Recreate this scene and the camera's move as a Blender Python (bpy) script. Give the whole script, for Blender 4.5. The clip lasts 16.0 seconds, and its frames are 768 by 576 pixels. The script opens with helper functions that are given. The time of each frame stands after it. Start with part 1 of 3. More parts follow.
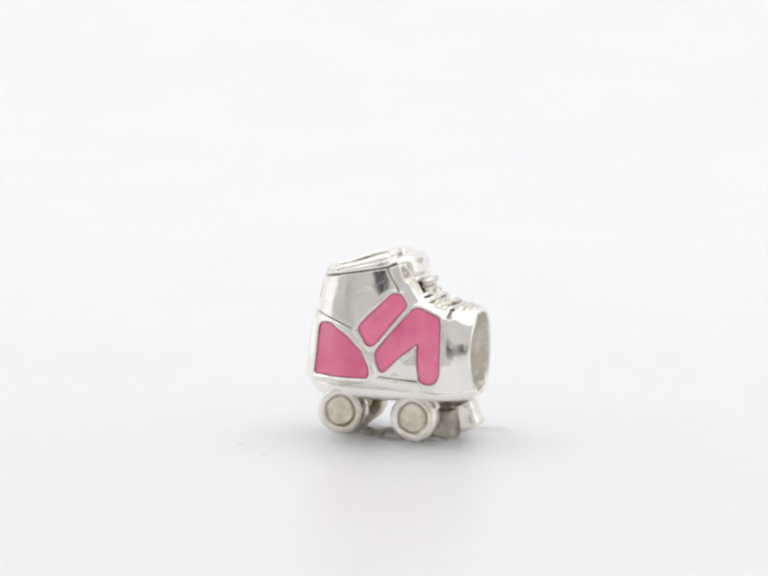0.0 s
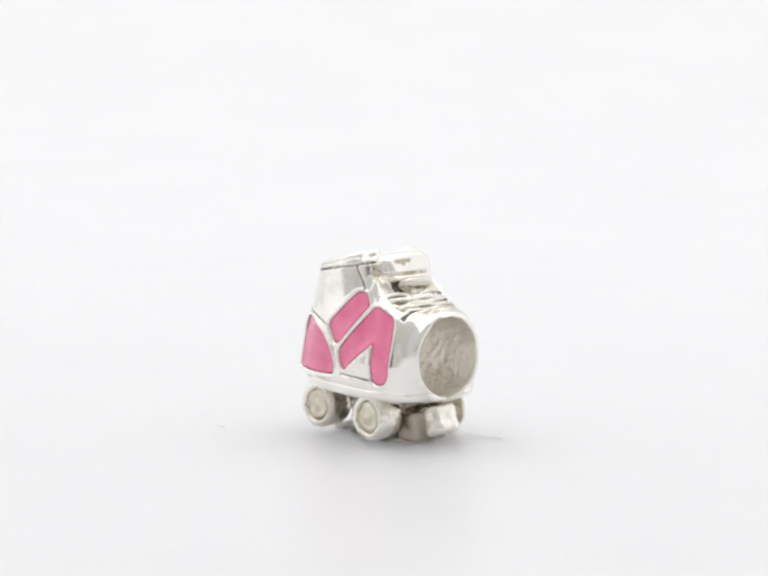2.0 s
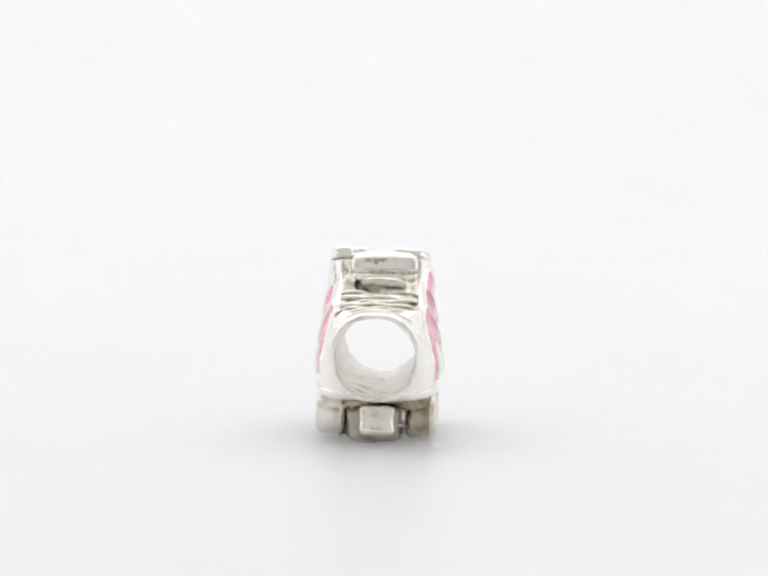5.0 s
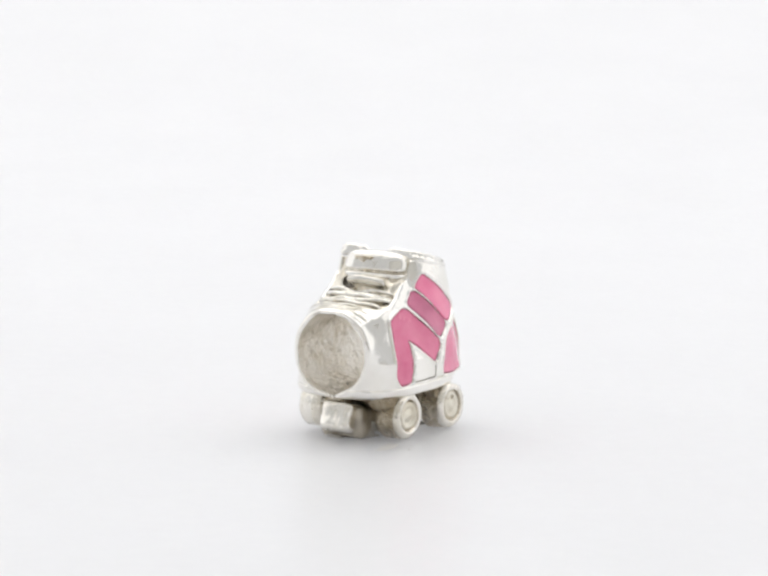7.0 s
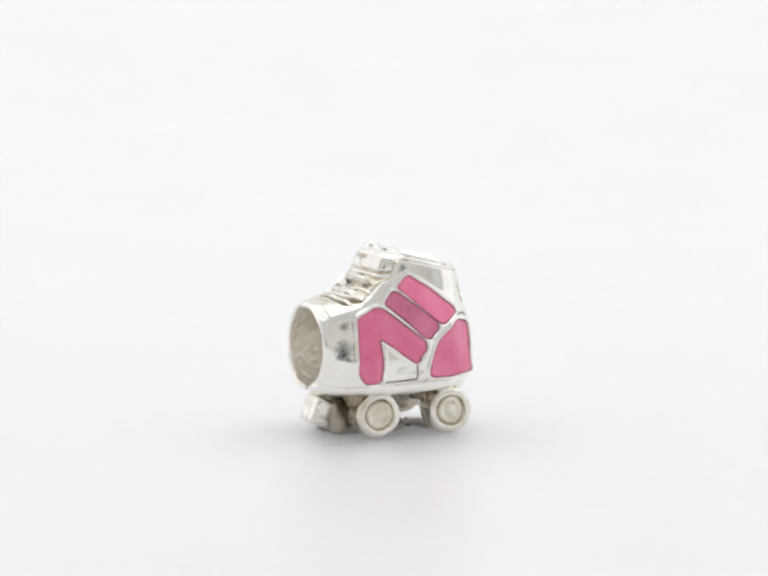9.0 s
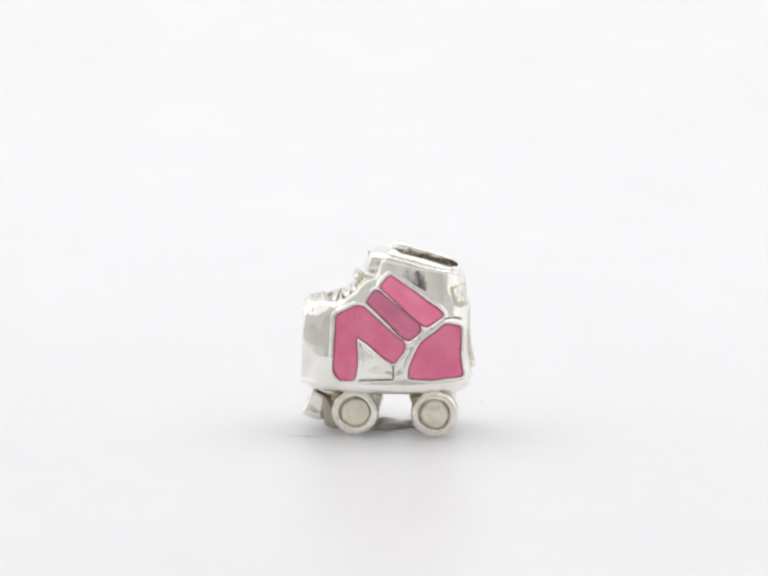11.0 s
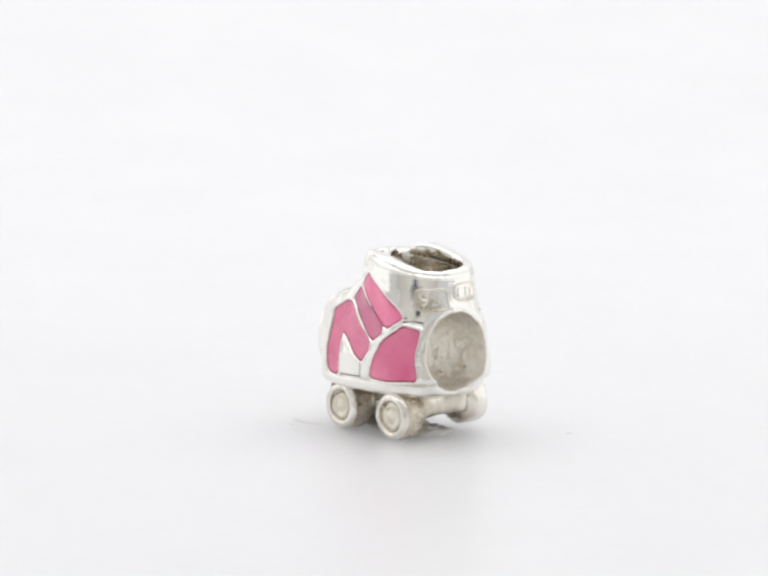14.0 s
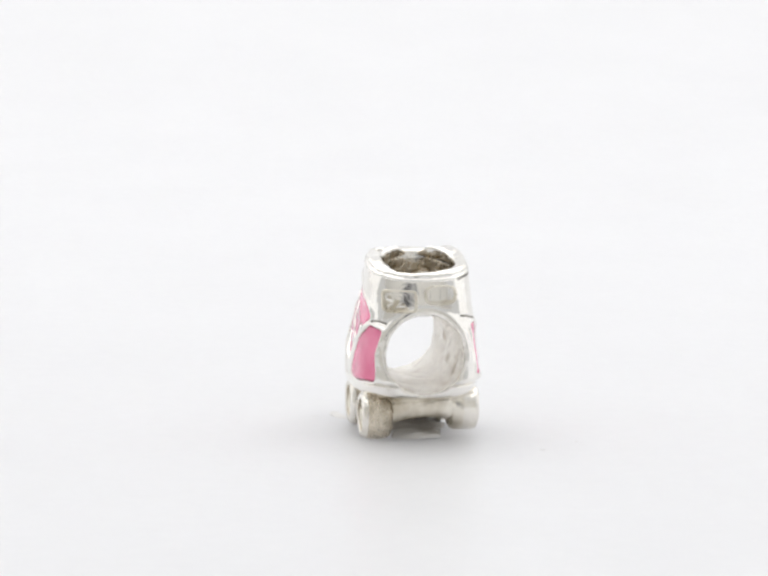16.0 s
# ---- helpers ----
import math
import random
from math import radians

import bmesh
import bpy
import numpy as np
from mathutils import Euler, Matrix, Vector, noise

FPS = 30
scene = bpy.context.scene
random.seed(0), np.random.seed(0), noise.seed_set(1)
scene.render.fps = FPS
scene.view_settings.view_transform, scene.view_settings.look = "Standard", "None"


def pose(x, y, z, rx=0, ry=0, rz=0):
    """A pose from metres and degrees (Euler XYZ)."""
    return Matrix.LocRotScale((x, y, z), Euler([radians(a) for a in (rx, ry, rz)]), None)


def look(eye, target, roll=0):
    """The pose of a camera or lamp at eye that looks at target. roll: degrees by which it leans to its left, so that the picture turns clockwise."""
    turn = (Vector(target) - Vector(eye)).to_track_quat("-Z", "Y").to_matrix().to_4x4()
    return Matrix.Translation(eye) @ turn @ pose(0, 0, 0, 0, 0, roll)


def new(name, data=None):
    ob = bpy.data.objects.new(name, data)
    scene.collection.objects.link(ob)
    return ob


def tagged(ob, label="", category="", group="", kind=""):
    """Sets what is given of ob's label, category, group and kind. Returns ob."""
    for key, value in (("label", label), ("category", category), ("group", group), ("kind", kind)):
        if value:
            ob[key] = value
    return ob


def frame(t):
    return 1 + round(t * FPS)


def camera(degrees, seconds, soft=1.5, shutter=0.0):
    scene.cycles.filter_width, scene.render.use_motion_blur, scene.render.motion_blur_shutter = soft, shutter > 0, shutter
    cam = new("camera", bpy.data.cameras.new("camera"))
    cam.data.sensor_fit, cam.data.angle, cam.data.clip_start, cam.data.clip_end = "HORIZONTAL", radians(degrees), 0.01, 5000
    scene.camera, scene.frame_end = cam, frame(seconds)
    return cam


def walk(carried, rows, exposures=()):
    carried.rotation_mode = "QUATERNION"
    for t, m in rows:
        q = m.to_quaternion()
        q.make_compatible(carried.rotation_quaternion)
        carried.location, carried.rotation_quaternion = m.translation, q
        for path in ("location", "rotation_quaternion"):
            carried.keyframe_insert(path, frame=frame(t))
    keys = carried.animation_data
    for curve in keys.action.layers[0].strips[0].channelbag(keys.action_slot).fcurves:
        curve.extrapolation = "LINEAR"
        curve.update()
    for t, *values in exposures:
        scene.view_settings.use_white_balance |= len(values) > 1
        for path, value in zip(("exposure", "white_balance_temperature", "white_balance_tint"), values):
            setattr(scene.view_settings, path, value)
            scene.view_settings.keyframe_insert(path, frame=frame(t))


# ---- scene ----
import functools

MM = 0.001                      # everything below is laid out in millimetres
TURN_START, TURN_RATE = -16.2, -15.256   # turntable heading in degrees, degrees a second
AXIS_Y = -0.95                  # the charm's middle plane stands this far off the turntable's axis

cam = camera(14.77, 16.0, soft=2.7)
EYE = (-0.728 * MM, -169.92 * MM, 32.24 * MM)
PITCH = 0.13989
AIM = (EYE[0], EYE[1] + math.cos(PITCH), EYE[2] - math.sin(PITCH))
walk(cam, [(0, look(EYE, AIM, 0.75)), (16, look(EYE, AIM, 0.75))])

# ---- light: a white studio table under softboxes ----
world = bpy.data.worlds.new("studio_room")
scene.world = world
world.use_nodes = True
world.node_tree.nodes["Background"].inputs["Color"].default_value = (0.985, 0.99, 1.0, 1)
world.node_tree.nodes["Background"].inputs["Strength"].default_value = 0.63
scene.view_settings.exposure = 0.0


def softbox(name, eye, target, sx, sy, watts):
    data = bpy.data.lights.new(name, "AREA")
    data.shape, data.size, data.size_y, data.energy = "RECTANGLE", sx, sy, watts
    data.color = (1.0, 0.992, 0.985)
    ob = new(name, data)
    ob.matrix_world = look(eye, target)
    return ob


softbox("softbox_overhead", (0, 0.10, 0.50), (0, 0.07, 0), 0.8, 0.7, 1.34)
softbox("softbox_background", (0, 0.30, 0.62), (0, 0.48, 0.10), 0.9, 0.25, 1.05)
softbox("softbox_side", (-0.48, 0.20, 0.26), (0, 0, 0.06), 0.72, 0.6, 0.64)
softbox("softbox_side", (0.48, 0.20, 0.26), (0, 0, 0.06), 0.72, 0.6, 0.64)


# ---- materials ----
def material(name):
    m = bpy.data.materials.new(name)
    m.use_nodes = True
    nt = m.node_tree
    return m, nt, nt.nodes["Principled BSDF"]


def noise_node(nt, scale, detail=4.0, rough=0.55):
    co = nt.nodes.new("ShaderNodeTexCoord")
    n = nt.nodes.new("ShaderNodeTexNoise")
    n.inputs["Scale"].default_value = scale
    n.inputs["Detail"].default_value = detail
    n.inputs["Roughness"].default_value = rough
    nt.links.new(co.outputs["Object"], n.inputs["Vector"])
    return n


def ramp(nt, source, stops):
    r = nt.nodes.new("ShaderNodeValToRGB")
    els = r.color_ramp.elements
    while len(els) < len(stops):
        els.new(0.5)
    for e, (at, col) in zip(els, stops):
        e.position, e.color = at, (*col, 1)
    nt.links.new(source, r.inputs["Fac"])
    return r


def spread(nt, source, low, high):
    r = nt.nodes.new("ShaderNodeMapRange")
    r.inputs["From Min"].default_value, r.inputs["From Max"].default_value = 0.3, 0.7
    r.inputs["To Min"].default_value, r.inputs["To Max"].default_value = low, high
    nt.links.new(source, r.inputs["Value"])
    return r.outputs["Result"]


def relief(nt, bsdf, source, strength, distance):
    b = nt.nodes.new("ShaderNodeBump")
    b.inputs["Strength"].default_value, b.inputs["Distance"].default_value = strength, distance
    nt.links.new(source, b.inputs["Height"])
    nt.links.new(b.outputs["Normal"], bsdf.inputs["Normal"])


def silver(name, light, dark, r_low, r_high, grain, bump, deep=0.00012, metal=1.0):
    """Cast silver: a broad tone change, a fine grain and uneven polish. Sizes are in waves a metre."""
    m, nt, b = material(name)
    b.inputs["Metallic"].default_value = metal
    broad, fine = noise_node(nt, 420, 3), noise_node(nt, grain, 5)
    col = ramp(nt, broad.outputs["Fac"], [(0.34, dark), (0.58, light)])
    nt.links.new(col.outputs["Color"], b.inputs["Base Color"])
    nt.links.new(spread(nt, fine.outputs["Fac"], r_low, r_high), b.inputs["Roughness"])
    relief(nt, b, fine.outputs["Fac"], bump, deep)
    return m


SILVER = silver("polished_silver", (0.915, 0.896, 0.855), (0.835, 0.812, 0.76), 0.04, 0.14, 2300, 0.17)
SATIN = silver("satin_silver", (0.82, 0.80, 0.755), (0.58, 0.55, 0.49), 0.08, 0.22, 1500, 0.45)
CAST = silver("cast_wheel_silver", (0.91, 0.88, 0.82), (0.66, 0.615, 0.52), 0.10, 0.26, 1100, 0.6, 0.00018, 0.95)
ROUGH = silver("rough_cast_silver", (0.985, 0.95, 0.885), (0.87, 0.815, 0.725), 0.06, 0.26, 2600, 0.9, 0.00022, 0.68)
# Tarnished brake block; the shade under the toe is put into this tone.
SHADED = silver("shaded_tarnished_silver", (0.47, 0.43, 0.36), (0.23, 0.20, 0.155), 0.3, 0.5, 1500, 0.8, 0.00018)
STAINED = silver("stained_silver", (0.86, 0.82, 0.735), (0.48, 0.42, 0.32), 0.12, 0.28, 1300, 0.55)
# Brown tarnish, with the shade of undersides and hollows in its dark tone.
TARNISH_SHADE = silver("tarnished_shade_silver", (0.74, 0.67, 0.555), (0.31, 0.255, 0.175), 0.16, 0.4, 2300, 1.0, 0.0002)
INSTEP = silver("uneven_cast_silver", (0.85, 0.83, 0.78), (0.58, 0.545, 0.465), 0.04, 0.16, 2300, 0.6, 0.0002)
PATINA = silver("yellowed_silver", (0.76, 0.72, 0.63), (0.50, 0.45, 0.35), 0.22, 0.42, 1500, 0.6)
# Dark engraved lines; shade of channels, gap and pits is put in too.
GROOVE_SHADE = silver("groove_shade_silver", (0.50, 0.47, 0.43), (0.22, 0.205, 0.185), 0.35, 0.6, 2400, 0.4)


def enamel_material(name, low, high):
    m, nt, b = material(name)
    n = noise_node(nt, 520, 4)
    info = nt.nodes.new("ShaderNodeObjectInfo")
    col = ramp(nt, n.outputs["Fac"], [(0.30, low), (0.70, high)])
    hue = nt.nodes.new("ShaderNodeHueSaturation")
    broad = noise_node(nt, 210, 2)
    deep = ramp(nt, broad.outputs["Fac"], [(0.36, (0.94, 0.86, 0.90)), (0.66, (1.0, 1.0, 1.0))])
    mix = nt.nodes.new("ShaderNodeMix")
    mix.data_type, mix.blend_type = "RGBA", "MULTIPLY"
    mix.inputs[0].default_value = 1.0
    nt.links.new(col.outputs["Color"], mix.inputs[6])
    nt.links.new(deep.outputs["Color"], mix.inputs[7])
    nt.links.new(mix.outputs[2], hue.inputs["Color"])
    val = nt.nodes.new("ShaderNodeMapRange")
    val.inputs["To Min"].default_value, val.inputs["To Max"].default_value = 0.90, 1.08
    nt.links.new(info.outputs["Random"], val.inputs["Value"])
    nt.links.new(val.outputs["Result"], hue.inputs["Value"])
    nt.links.new(hue.outputs["Color"], b.inputs["Base Color"])
    fine = noise_node(nt, 900, 3)
    nt.links.new(spread(nt, fine.outputs["Fac"], 0.14, 0.28), b.inputs["Roughness"])
    b.inputs["Coat Weight"].default_value = 0.7
    b.inputs["Coat Roughness"].default_value = 0.12
    relief(nt, b, n.outputs["Fac"], 0.15, 0.0001)
    return m


def pearl_material():
    m, nt, b = material("cream_hub_fill")
    n = noise_node(nt, 1500, 5)
    col = ramp(nt, n.outputs["Fac"], [(0.3, (0.66, 0.60, 0.47)), (0.65, (0.86, 0.82, 0.72))])
    nt.links.new(col.outputs["Color"], b.inputs["Base Color"])
    b.inputs["Metallic"].default_value = 0.75
    b.inputs["Roughness"].default_value = 0.38
    relief(nt, b, n.outputs["Fac"], 0.6, 0.00012)
    return m


def table_material():
    m, nt, b = material("white_acrylic")
    n, s = noise_node(nt, 60, 4), noise_node(nt, 900, 4)
    col = ramp(nt, n.outputs["Fac"], [(0.3, (0.748, 0.750, 0.762)), (0.7, (0.766, 0.768, 0.779))])
    nt.links.new(col.outputs["Color"], b.inputs["Base Color"])
    nt.links.new(spread(nt, s.outputs["Fac"], 0.34, 0.42), b.inputs["Roughness"])
    b.inputs["Subsurface Weight"].default_value = 1.0
    b.inputs["Subsurface Radius"].default_value = (1, 1, 1)
    b.inputs["Subsurface Scale"].default_value = 0.015
    return m


def dust_material():
    m, nt, b = material("grey_lint")
    n = noise_node(nt, 3000, 3)
    col = ramp(nt, n.outputs["Fac"], [(0.3, (0.66, 0.65, 0.63)), (0.7, (0.78, 0.77, 0.75))])
    nt.links.new(col.outputs["Color"], b.inputs["Base Color"])
    b.inputs["Roughness"].default_value = 0.9
    return m


def putty_material(name, dark, light):
    m, nt, b = material(name)
    n = noise_node(nt, 800, 4)
    col = ramp(nt, n.outputs["Fac"], [(0.3, dark), (0.7, light)])
    nt.links.new(col.outputs["Color"], b.inputs["Base Color"])
    b.inputs["Roughness"].default_value = 0.3
    relief(nt, b, n.outputs["Fac"], 0.4, 0.0002)
    return m


def black_material():
    m, nt, b = material("black_plastic")
    n = noise_node(nt, 300, 4)
    col = ramp(nt, n.outputs["Fac"], [(0.3, (0.018, 0.018, 0.02)), (0.7, (0.03, 0.03, 0.032))])
    nt.links.new(col.outputs["Color"], b.inputs["Base Color"])
    b.inputs["Roughness"].default_value = 0.5
    return m


GREY = putty_material("grey_painted_metal", (0.34, 0.34, 0.345), (0.40, 0.40, 0.405))
CREAM = putty_material("cream_painted_wall", (0.76, 0.745, 0.70), (0.80, 0.785, 0.745))
PUTTY, BLACK = putty_material("grey_putty", (0.50, 0.48, 0.45), (0.62, 0.60, 0.57)), black_material()
SMEAR = putty_material("pale_putty", (0.66, 0.645, 0.62), (0.78, 0.77, 0.755))
ENAMEL = enamel_material("pink_enamel", (0.87, 0.165, 0.335), (0.98, 0.285, 0.455))
MAUVE = enamel_material("mauve_pink_enamel", (0.60, 0.15, 0.28), (0.78, 0.22, 0.37))
PEARL, TABLE, LINT = pearl_material(), table_material(), dust_material()


# ---- mesh helpers ----
def part(name, verts, faces, mats, parent, label="", index=None, y_shift=AXIS_Y):
    """One mesh object under a thing, from vertices in millimetres of the charm's own space."""
    me = bpy.data.meshes.new(name)
    v = (np.asarray(verts, float) + (0, y_shift, 0)) * MM
    me.from_pydata(v.tolist(), [], [tuple(int(i) for i in f) for f in faces])
    for m in mats if isinstance(mats, (list, tuple)) else [mats]:
        me.materials.append(m)
    if index is not None:
        me.polygons.foreach_set("material_index", np.asarray(index, np.int32))
    me.polygons.foreach_set("use_smooth", np.ones(len(me.polygons), bool))
    me.update()
    ob = new(name, me)
    ob.parent = parent
    if label:
        tagged(ob, label)
    return ob


def smin(a, b, k):
    h = np.clip(0.5 + 0.5 * (b - a) / k, 0, 1)
    return b + (a - b) * h - k * h * (1 - h)


def smax(a, b, k):
    return -smin(-a, -b, k)


def net(f, lo, hi, h, steps=4):
    """The surface f = 0 as quads: one vertex in each cell that it crosses, drawn onto the surface."""
    axes = [np.arange(a, b + h, h) for a, b in zip(lo, hi)]
    val = f(axes[0][:, None, None], axes[1][None, :, None], axes[2][None, None, :])
    val = np.broadcast_to(val, [len(a) for a in axes])
    ins = val < 0
    n = [len(a) - 1 for a in axes]
    corner = [ins[i:i + n[0], j:j + n[1], k:k + n[2]] for i in (0, 1) for j in (0, 1) for k in (0, 1)]
    count = sum(c.astype(np.int8) for c in corner)
    cell = np.argwhere((count > 0) & (count < 8))
    ids = np.full(n, -1, np.int64)
    ids[tuple(cell.T)] = np.arange(len(cell))
    total, hits = np.zeros((len(cell), 3)), np.zeros((len(cell), 1))
    offs = np.array([(i, j, k) for i in (0, 1) for j in (0, 1) for k in (0, 1)])
    for a in range(8):
        for b in range(a + 1, 8):
            if abs(offs[a] - offs[b]).sum() != 1:
                continue
            va, vb = val[tuple((cell + offs[a]).T)], val[tuple((cell + offs[b]).T)]
            cut = (va < 0) != (vb < 0)
            t = np.where(cut, va / np.where(cut, va - vb, 1), 0)[:, None]
            total += np.where(cut[:, None], offs[a] + t * (offs[b] - offs[a]), 0)
            hits += cut[:, None]
    p = np.array(lo) + h * (cell + total / np.maximum(hits, 1))
    for _ in range(steps):
        v, e = f(*p.T), h * 0.2
        g = np.stack([(f(*(p + e * np.eye(3)[i]).T) - f(*(p - e * np.eye(3)[i]).T)) / (2 * e) for i in range(3)], 1)
        move = -(v / np.maximum((g * g).sum(1), 0.05))[:, None] * g
        size = np.linalg.norm(move, axis=1, keepdims=True)
        p = p + move * np.minimum(1, 0.4 * h / np.maximum(size, 1e-9))
    quads = []
    for ax in range(3):
        a, b = [i for i in range(3) if i != ax]
        s0 = [slice(None)] * 3
        s1 = [slice(None)] * 3
        s0[ax], s1[ax] = slice(0, -1), slice(1, None)
        first, second = ins[tuple(s0)], ins[tuple(s1)]
        e = np.argwhere(first != second)
        e = e[(e[:, a] > 0) & (e[:, b] > 0) & (e[:, a] < n[a]) & (e[:, b] < n[b])]
        ring = []
        for da, db in ((1, 1), (0, 1), (0, 0), (1, 0)):
            c = e.copy()
            c[:, a] -= da
            c[:, b] -= db
            ring.append(ids[tuple(c.T)])
        q = np.stack(ring, 1)
        flip = first[tuple(e.T)] == (ax == 1)
        q[flip] = q[flip][:, ::-1]
        quads.append(q)
    return p, np.concatenate(quads)


WAVES = np.random.RandomState(5).normal(size=(8, 7, 4))


def ripple(x, y, z, k, seed):
    """Smooth uneven lumpiness of about +-1: a few waves in mixed directions. k: radians a millimetre."""
    total = 0.0
    for i, (a, b, c, d) in enumerate(WAVES[seed % 8]):
        n = k * (0.6 + 0.16 * i) / math.sqrt(a * a + b * b + c * c)
        total = total + np.sin(n * (a * x + b * y + c * z) + 3.1 * d)
    return total * 0.42


def rounded(poly, amount):
    """A polygon with its corners cut to short arcs."""
    out, n = [], len(poly)
    for i in range(n):
        p, a, b = np.array(poly[i]), np.array(poly[i - 1]), np.array(poly[(i + 1) % n])
        r = min(amount, 0.45 * np.linalg.norm(a - p), 0.45 * np.linalg.norm(b - p))
        p0, p1 = p + r * (a - p) / np.linalg.norm(a - p), p + r * (b - p) / np.linalg.norm(b - p)
        out += [(1 - t) ** 2 * p0 + 2 * t * (1 - t) * p + t * t * p1 for t in (0, 0.5, 1)]
    return np.array(out)


def flat_distance(poly, x, z):
    """Signed distance in the plane to a closed polygon, negative inside."""
    d, sign = np.full(np.broadcast_shapes(np.shape(x), np.shape(z)), 1e9), 1.0
    for i in range(len(poly)):
        ax, az = poly[i - 1]
        bx, bz = poly[i]
        ex, ez = bx - ax, bz - az
        t = np.clip(((x - ax) * ex + (z - az) * ez) / (ex * ex + ez * ez + 1e-12), 0, 1)
        d = np.minimum(d, np.hypot(x - ax - t * ex, z - az - t * ez))
        cross = ((az > z) != (bz > z)) & (x < ex * (z - az) / (ez if abs(ez) > 1e-9 else 1e-9) + ax)
        sign = np.where(cross, -sign, sign)
    return d * sign


# ---- the setting ----
def sweep():
    """White table top that curves up into a white background."""
    prof = [(-600 + i * 50, 0.0) for i in range(15)] + [(110, 0.0)]
    prof += [(110 + 420 * math.sin(a), 420 * (1 - math.cos(a))) for a in np.linspace(0.08, 1.45, 22)]
    prof += [(prof[-1][0] + 25, prof[-1][1] + 300)]
    xs = np.linspace(-900, 900, 13)
    verts = [(x, y, z) for y, z in prof for x in xs]
    n = len(xs)
    faces = [(r * n + c, r * n + c + 1, r * n + n + c + 1, r * n + n + c) for r in range(len(prof) - 1) for c in range(n - 1)]
    ob = part("ground", verts, faces, TABLE, None, y_shift=0)
    return tagged(ob, "plain white glossy table sweep curving up behind", "table surface", kind="structure")


sweep()


def rear_wall():
    """The room's plain cream wall behind the filming camera."""
    c = [(x, y, z) for x in (-900, 900) for y in (-640, -600) for z in (0, 520)]
    f = [(0, 1, 3, 2), (4, 6, 7, 5), (0, 4, 5, 1), (2, 3, 7, 6), (0, 2, 6, 4), (1, 5, 7, 3)]
    ob = part("wall_south", c, f, CREAM, None, y_shift=0)
    ob.data.polygons.foreach_set("use_smooth", np.zeros(6, bool))
    return tagged(ob, "plain cream painted studio wall behind the camera", "wall", kind="structure")


rear_wall()

# ---- the charm: a silver roller skate bead with pink enamel ----
HOLE_Z, HOLE_R = 5.05, 2.25
PIT = (1.95, -0.92, 8.72)


def top_plane(x, z):
    return (z - 10.38 - 0.25 * x) * 0.97


def band(x):
    """How far under the rim the collar's lower edge runs."""
    return np.maximum(0.45 + 0.06 * x, 0.27)


def shaft_form(x, y, z):
    t = (z - 5) / 5
    w, rear, front = 3.52 - 0.59 * t, -4.46 + 0.78 * t, 2.75 - 0.95 * t
    cx, ax = (rear + front) / 2, (front - rear) / 2
    n = np.clip(3.05 - 0.7 * t, 2.3, 3.1)
    s = (((abs(x - cx) / ax) ** n + (abs(y) / w) ** n) ** (1 / n) - 1) * 2.9
    return smax(s, 3.4 - z, 0.3)


def form(x, y, z):
    """The whole boot's outside, before anything is cut into it."""
    w = 3.50 - 0.24 * np.maximum(z - 4.6, 0)
    side = (((abs(x - 0.60) / 4.79) ** 3.2 + (abs(y) / w) ** 3.2) ** (1 / 3.2) - 1) * 3.4
    crest = np.interp(x, [-4.6, -1.0, 0.5, 1.6, 2.3, 3.0, 4.1, 5.0, 5.6], [6.7, 7.5, 9.0, 9.4, 8.62, 8.06, 7.74, 7.58, 7.36])
    low = smax(side, (z - crest) * 0.85 + 0.03 * y * y, 0.75)
    tube = smax(np.hypot(y, z - HOLE_Z) - 2.56, abs(x - 0.63) - 4.67, 0.22)
    low = smax(smin(low, tube, 0.45), 2.5 - z, 0.55)
    return smin(low, smax(shaft_form(x, y, z), top_plane(x, z), 0.25), 0.45)


def tunnel(x, y, z):
    return np.hypot(y, z - HOLE_Z) - HOLE_R + 0.020 * ripple(x * 0.35, y, z, 3.2, 1) + 0.014 * ripple(x * 0.25, y, z, 9.0, 5) + 0.010 * ripple(x, y, z, 9.0, 2) - 0.07 * np.clip(ripple(x * 0.8, y, z, 4.6, 6) - 0.7, 0, 1)


def cavity(x, y, z):
    e = (((abs(x + 1.5) / 1.95) ** 2.2 + (abs(y) / 2.08) ** 2.2) ** (1 / 2.3) - 1) * 2.0
    return smax(e, 5.2 - z, 0.2) + 0.03 * ripple(x, y, z, 2.7, 2) + 0.012 * ripple(x, y, z, 8.1, 6)


SIDE_NEAR = {   # panels on the side y < 0, corners as (x, z)
    "heel": [(-3.42, 6.62), (-2.72, 6.70), (-1.58, 5.95), (-0.82, 5.25), (-0.29, 4.35), (-0.31, 3.74), (-1.25, 3.72), (-3.60, 3.80), (-3.48, 5.1)],
    "strap": [(0.84, 8.52), (1.24, 8.44), (1.68, 7.86), (0.0, 5.66), (-0.38, 5.55), (-1.00, 6.43), (-0.92, 6.72)],
    "chevron": [(2.03, 7.70), (2.32, 7.75), (3.48, 7.26), (3.66, 6.87), (3.68, 4.06), (3.46, 3.58), (2.92, 3.54), (2.60, 3.72), (2.48, 5.88), (0.50, 4.10), (0.11, 4.84), (0.04, 5.22)],
}
